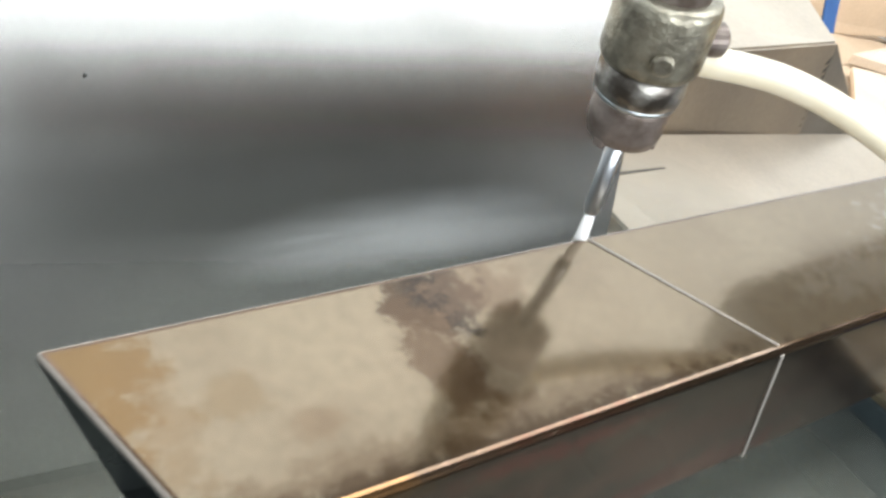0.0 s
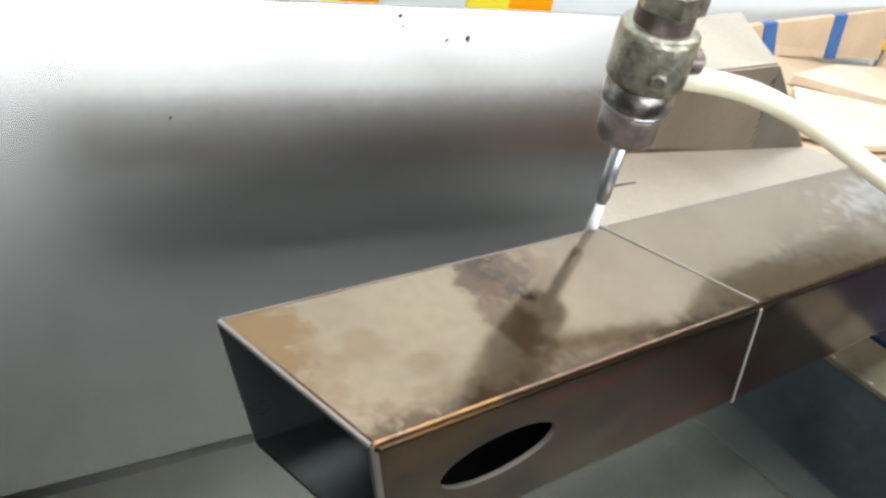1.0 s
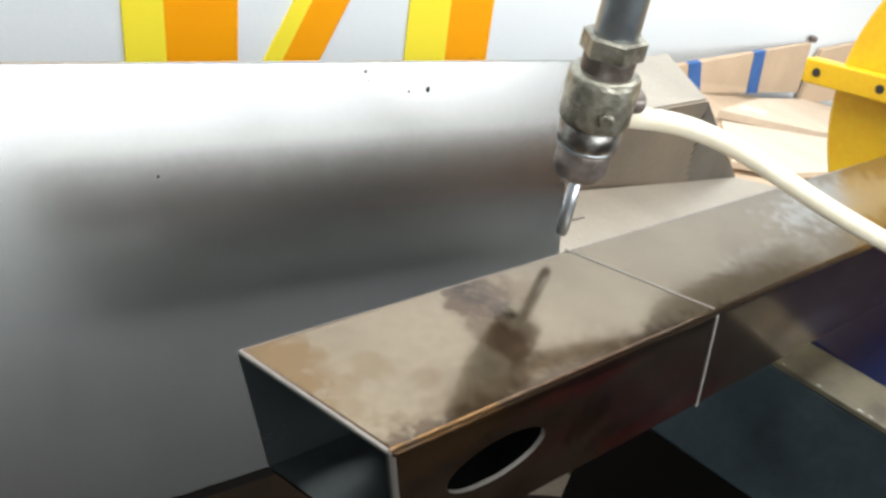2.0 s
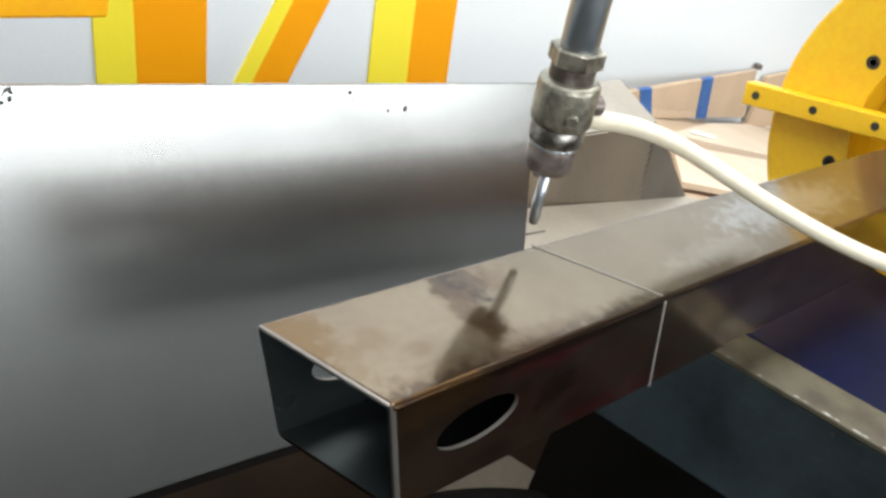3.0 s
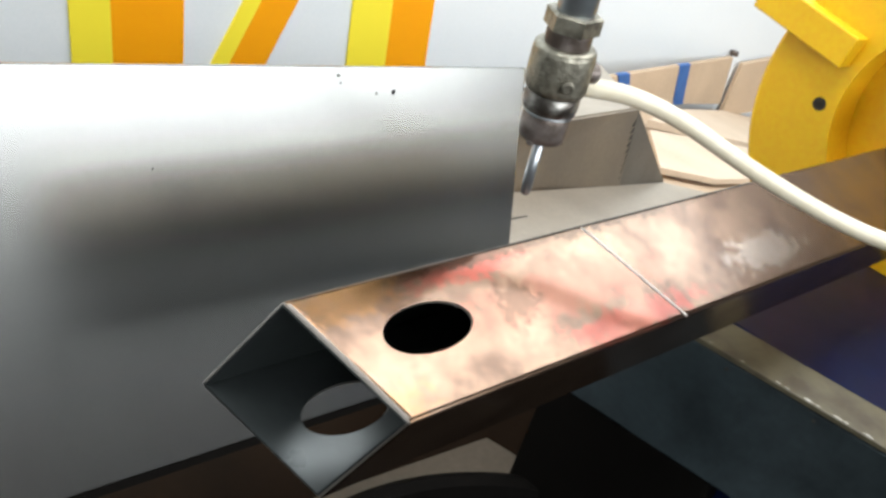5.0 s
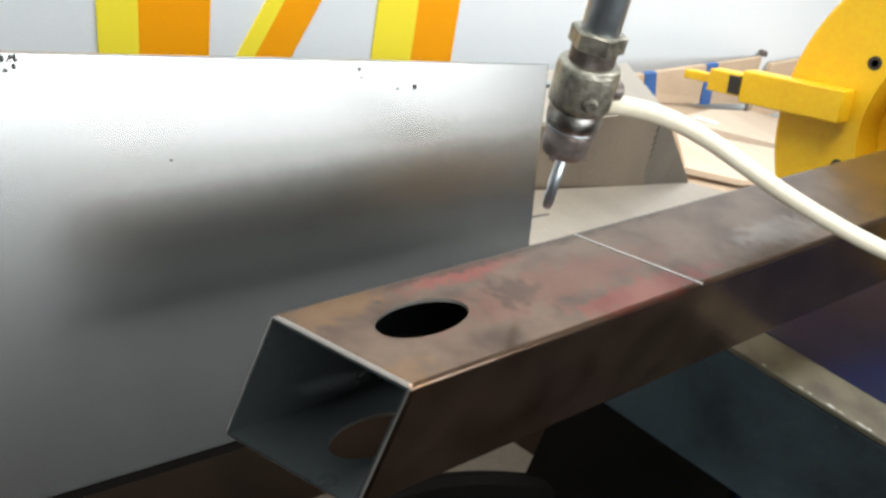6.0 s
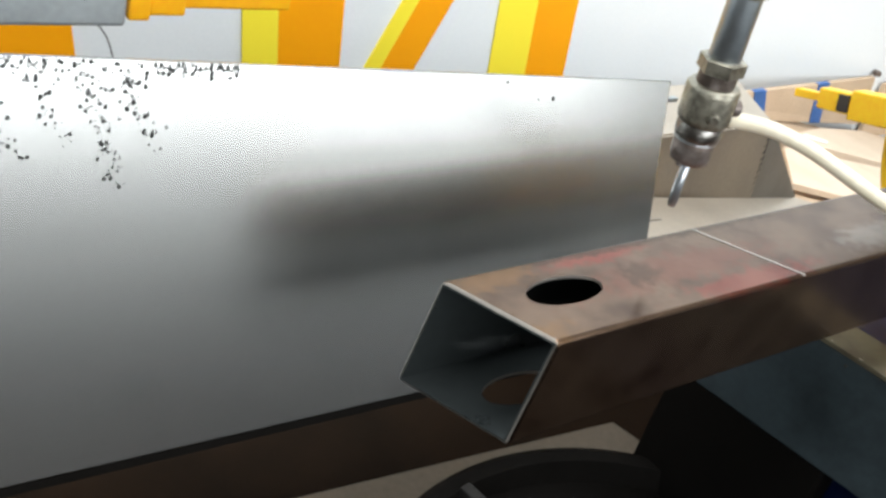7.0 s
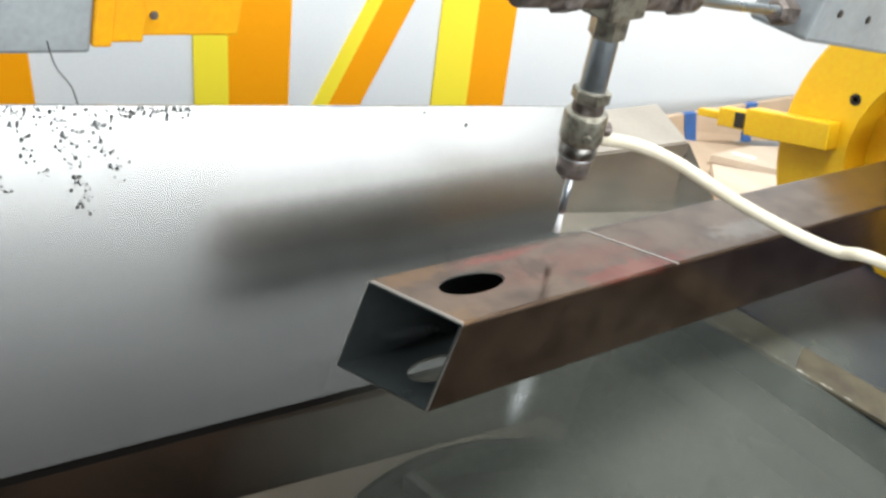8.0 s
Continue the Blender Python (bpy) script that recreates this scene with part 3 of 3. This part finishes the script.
# lower tank floor, cardboard, black rim
tank = tagged(empty("machine_tank"), "rusty brown steel tank deck on a dark frame", "tank")
part("deck_plate", box(-1.2, 0.9, -0.9, 0.30, -0.30, -0.285, 0.002), shaded_rust_plate, tank, "rusty brown deck plate")
part("frame_body", box(-1.2, 0.9, -0.9, 0.30, -1.0, -0.3005, 0.004), shaded_beam_steel, tank)
# unseen, added so the sheet's lower half reflects something dark
part("unseen_front_wall", box(-1.2, 0.9, -0.92, -0.9005, -1.0, -0.16, 0.004), shaded_beam_steel, tank)
tagged(link("cardboard_offcut", prism([(0.02, 0.17, -0.2845), (0.365, 0.135, -0.2845), (0.40, 0.0, -0.2845), (0.20, -0.06, -0.2845)], (0, 0, 0.004)), shaded_card), "grey-brown cardboard sheet lying on steel", "cardboard")

rim = tagged(empty("black_rim"), "black round steel rim with spokes, lying flat", "rim")
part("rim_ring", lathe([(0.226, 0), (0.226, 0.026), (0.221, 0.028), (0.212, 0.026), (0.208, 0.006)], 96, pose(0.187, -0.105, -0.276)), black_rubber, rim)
# black disc filling the rim's dark inside
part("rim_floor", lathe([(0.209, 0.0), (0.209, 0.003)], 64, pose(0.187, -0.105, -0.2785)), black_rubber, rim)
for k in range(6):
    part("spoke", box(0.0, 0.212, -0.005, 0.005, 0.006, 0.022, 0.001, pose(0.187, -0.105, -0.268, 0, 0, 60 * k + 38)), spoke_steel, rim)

# cardboard covered table beyond the sheet, sloping away


def flat_on_table(points, lift, thick):
    """Outline given in plan, laid on the sloping table."""
    pts = [(x + 0.05, min(y + 0.05, 0.985), -0.298 - 0.215 * (x - 1.04) + lift) for x, y in points]
    return prism(pts, (0, 0, thick))


side_table = tagged(empty("side_table"), "wide table covered with brown cardboard", "table")
part("table_top", flat_on_table([(0.30, 0.16), (3.4, 0.30), (3.4, 0.98), (1.9, 0.90), (1.15, 0.74), (0.30, 0.40)], -0.030, 0.022), cardboard, side_table, "brown cardboard covered top")
part("table_frame", box(0.8, 3.2, 0.45, 0.95, -0.99, -0.80, 0.003), shaded_beam_steel, side_table)
for x, y in ((0.9, 0.36), (0.9, 0.50), (2.9, 0.50), (2.9, 0.90)):
    part("table_leg", box(x, x + 0.05, y, y + 0.05, -1.0, -0.335 - 0.215 * (x - 1.04)), shaded_beam_steel, side_table)
tagged(link("cardboard_flap", flat_on_table([(1.334, 0.576), (1.86, 0.604), (2.30, 0.66), (2.05, 0.52), (1.45, 0.40), (1.218, 0.370), (1.129, 0.378), (1.04, 0.385)], 0.0, 0.010), card_pale), "pale brown cardboard flap on a table", "cardboard")
tagged(link("cardboard_sheet", flat_on_table([(1.40, 0.622), (1.90, 0.80), (2.45, 0.94), (3.1, 0.95), (2.5, 0.70), (1.90, 0.625), (1.66, 0.622)], 0.0, 0.016), card_pale), "creased pale cardboard sheet on a table", "cardboard")
tagged(link("cardboard_scrap", flat_on_table([(1.55, 0.66), (1.60, 0.68), (1.70, 0.675), (1.66, 0.655)], 0.017, 0.002), white_wall), "small white paper scrap on cardboard", "scrap")


def carton_slab(x0, x1, grow, thick):
    """A slice of the long carton between two places along it."""
    def top(x):
        return -0.3573 - 0.067 * (x - 1.6145) + grow

    def low(x):
        return -0.4308 - 0.165 * (x - 1.66) - grow

    def y(x):
        return 0.8514 + 0.170 * (x - 1.6145) - grow * 2
    lo0, lo1 = x0 + 0.046, x1 + 0.046
    return prism([(x0, y(x0), top(x0)), (x1, y(x1), top(x1)), (lo1, y(x1), low(lo1)), (lo0, y(x0), low(lo0))], (0, thick, 0), 0.002)


carton = tagged(empty("long_carton"), "long flat brown carton bound with blue tape", "carton")
part("carton_body", carton_slab(1.30, 2.384, 0.0, 0.012), cardboard, carton)
for x0, x1 in ((1.583, 1.646), (1.955, 2.031)):
    part("tape_band", carton_slab(x0, x1, 0.0012, 0.013), blue_tape, carton, "blue tape band")
part("end_cap", lathe([(0.010, 0), (0.012, 0.002), (0.012, 0.012), (0.009, 0.014)], 16, pose(2.384, 0.985, -0.405, 0, 0, 0)), nut_steel, carton)
tagged(link("carton_behind", prism([(2.45, 0.975, -0.43), (3.3, 0.985, -0.39), (3.3, 0.985, -0.60), (2.45, 0.975, -0.60)], (0, 0.014, 0), 0.002), cardboard), "brown cardboard offcut leaning on the wall", "cardboard")

# bent steel tray
seam = prism([(0.37, 0.207, -0.1180), (0.51, 0.243, -0.1540), (0.51, 0.2445, -0.1540), (0.37, 0.2095, -0.1180)], (0, 0, 0.0012))
tray = tagged(empty("steel_tray"), "bent brown steel tray with a slanted end plate", "steel tray")
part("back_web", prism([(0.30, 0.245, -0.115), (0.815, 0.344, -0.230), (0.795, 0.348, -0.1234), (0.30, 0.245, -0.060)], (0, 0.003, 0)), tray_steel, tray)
part("top_lip", prism([(0.30, 0.2485, -0.0605), (0.795, 0.3515, -0.1239), (0.88, 0.47, -0.128), (0.30, 0.335, -0.063)], (0, 0, 0.002)), tray_steel_lit, tray, "steel lip, coloured lighter as if lit")
part("base_plate", prism([(0.34, 0.13, -0.113), (0.60, 0.20, -0.177), (1.185, 0.352, -0.313), (1.015, 0.385, -0.2772), (0.815, 0.345, -0.2298), (0.34, 0.246, -0.1128)], (0, 0, 0.0025)), tray_steel_lit, tray, "shiny steel base, coloured lighter as if lit")
part("seam", seam, dark_hole, tray, "dark weld seam")
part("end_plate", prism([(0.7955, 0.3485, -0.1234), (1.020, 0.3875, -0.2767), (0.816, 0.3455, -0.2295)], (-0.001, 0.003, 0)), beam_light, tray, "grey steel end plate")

for k in range(9):
    a = Vector((0.7955, 0.3475, -0.1234)).lerp(Vector((0.816, 0.3445, -0.2295)), 0.12 + 0.085 * k)
    part("burr", prism([a, a + Vector((0.001, 0.0, -0.008)), a + Vector((-0.010, -0.003, -0.007))], (0, 0.0015, 0)), dark_hole, tray, "dark burr tooth")

# gantry end block
gantry = tagged(empty("gantry_block"), "orange-yellow gantry block with a grey steel end", "gantry")
part("grey_end", box(-0.30, -0.019, 0.35, 0.42, 0.016, 0.16, 0.003), grey_paint, gantry, "scuffed grey steel block")
part("end_flange", box(-0.0185, -0.004, 0.348, 0.43, 0.021, 0.16, 0.002), gantry_paint, gantry)
part("corner_block", box(-0.0035, 0.022, 0.352, 0.43, 0.023, 0.16, 0.002), gantry_paint, gantry)
part("yellow_block", box(0.0225, 0.105, 0.358, 0.43, 0.026, 0.16, 0.002), gantry_paint, gantry)
part("screw", lathe([(0.0035, 0), (0.0035, 0.002)], 6, pose(0.030, 0.357, 0.043, 90, 0, 0)), nut_steel, gantry)
tagged(link("hanging_wire", pipe([(-0.048, 0.36, 0.02), (-0.040, 0.362, 0.0), (-0.026, 0.365, -0.018), (-0.018, 0.367, -0.04)], 0.0005, 8), dark_hole, None, "", True), "thin dark wire hanging under a gantry", "wire")

# water: jet, spray and mist
water_jet = tagged(empty("water_jet"), "white high-pressure water jet under a nozzle", "water jet")
part("jet_core", lathe([(0.0022, -0.0125), (0.0017, -0.006), (0.0012, 0.004)], 16), jet_water, water_jet, "", True)


def disc(rx, ry, m, n=48):
    bm = bmesh.new()
    c = bm.verts.new((0, 0, 0))
    vs = [bm.verts.new((math.cos(2 * math.pi * i / n), math.sin(2 * math.pi * i / n), 0)) for i in range(n)]
    for i in range(n):
        bm.faces.new((c, vs[i], vs[(i + 1) % n]))
    return bm


def vapour_layers(name, spec, mat, label, category):
    thing = tagged(empty(name), label, category)
    for rx, ry, m in spec:
        layer = part("vapour_layer", disc(1, 1, None), mat, thing)
        layer.matrix_basis = m @ Matrix.Diagonal((rx, ry, 1, 1))
        layer.visible_shadow = False
    return thing


water_spray = vapour_layers("water_spray", [(0.070, 0.006 + 0.003 * i, pose(-0.046, 0.006 + 0.004 * i, -0.001, 40 + 15 * i, 3, 2)) for i in range(3)], spray_vapour, "fine white water spray fanning along a tube edge", "water spray")
mist = vapour_layers("water_mist", [(0.38 - 0.02 * i, 0.28, pose(0.02 * i, -0.01 * i, 0.028 * i, 4, -3, 20 * i)) for i in range(4)], mist_vapour, "grey-green water mist drifting under a tube", "water mist")
lower_jet = vapour_layers("spent_jet", [(0.010, 0.030, pose(0, 0, 0, 90, 0, 60 * i)) for i in range(3)], spent_vapour, "white spent water jet leaving under a tube", "water jet")


# what moves
def motions():
    tube_rows = [(0.0, 1.82), (3.35, 1.82), (3.5, -0.55), (4.0, -18.42), (4.5, -43.35), (5.0, -68.5), (5.4, -88.0), (5.55, -93.0), (5.7, -94.04), (8.0, -94.04)]
    rows, ring_rows = [], []
    for t, rx in tube_rows:
        k = (1.82 - rx) / 95.86
        axis = pose(0.0099 * k, -0.0066 + 0.0009 * k, -0.0107 - 0.0057 * k, rx, -4.4495, 0.6835)
        rows.append((t, axis @ pose(0, -0.0005, 0.0175, 0, 4.7527, 0.2453)))
        ring_rows.append((t, pose(CX, CY, CZ, rx)))
    walk(square_tube, rows)
    walk(chuck, ring_rows)
    tips = [(0.0, 0.1238, 0.0447), (0.5, 0.1247, 0.0447), (1.0, 0.1215, 0.0462), (1.5, 0.1216, 0.0451), (2.0, 0.1189, 0.0444), (3.5, 0.1199, 0.0512), (4.0, 0.1178, 0.0539), (4.5, 0.1135, 0.0594), (6.0, 0.1217, 0.048), (6.5, 0.1195, 0.0473), (7.0, 0.1227, 0.0463), (7.5, 0.123, 0.0456), (8.0, 0.1246, 0.0436)]
    walk(cutting_head, [(t, pose(x, 0.0204, z, 0, -LEAN, 0)) for t, x, z in tips])
    # the jet: out while cutting, drawn back into the nozzle between cuts
    at = {t: (x, z) for t, x, z in tips}
    back = [(0.0, 0.0), (1.0, 0.0), (1.3, 0.016), (2.0, 0.016), (3.5, 0.016), (4.0, 0.016), (4.5, 0.016), (6.0, 0.016), (6.5, 0.016), (7.0, 0.016), (7.3, 0.016), (7.45, 0.0), (8.0, 0.0)]
    times = sorted(at)

    def tip(t):
        a = max(u for u in times if u <= t)
        b = min(u for u in times if u >= t)
        k = 0 if a == b else (t - a) / (b - a)
        return at[a][0] + k * (at[b][0] - at[a][0]), at[a][1] + k * (at[b][1] - at[a][1])
    walk(water_jet, [(t, pose(*(lambda p: (p[0], 0.0204, p[1]))(tip(t)), 0, -LEAN, 0) @ pose(0, 0, up)) for t, up in back])
    walk(gantry, [(t, pose(0.003, 0.0106, z - 0.006)) for t, z in ((0.0, -0.016), (3.5, -0.016), (6.5, -0.020), (7.0, -0.019), (7.5, -0.011), (8.0, 0.0))])
    walk(water_spray, [(t, pose(0.135, 0.03, 0.028 + z)) for t, z in ((0.0, 0), (0.6, 0), (1.3, -0.06), (8.0, -0.06))])
    walk(mist, [(t, pose(x, y, z)) for t, x, y, z in ((0.0, 0.12, -0.03, -0.17), (0.8, 0.12, -0.03, -0.18), (1.3, 0.16, -0.04, -0.36), (2.0, 0.30, -0.05, -0.60), (7.1, 0.30, -0.05, -0.60), (7.5, 0.30, -0.04, -0.24), (8.0, 0.30, -0.03, -0.155))])
    walk(lower_jet, [(t, pose(0.118, 0.0, z)) for t, z in ((0.0, -0.40), (7.3, -0.40), (7.55, -0.075), (8.0, -0.075))])


motions()
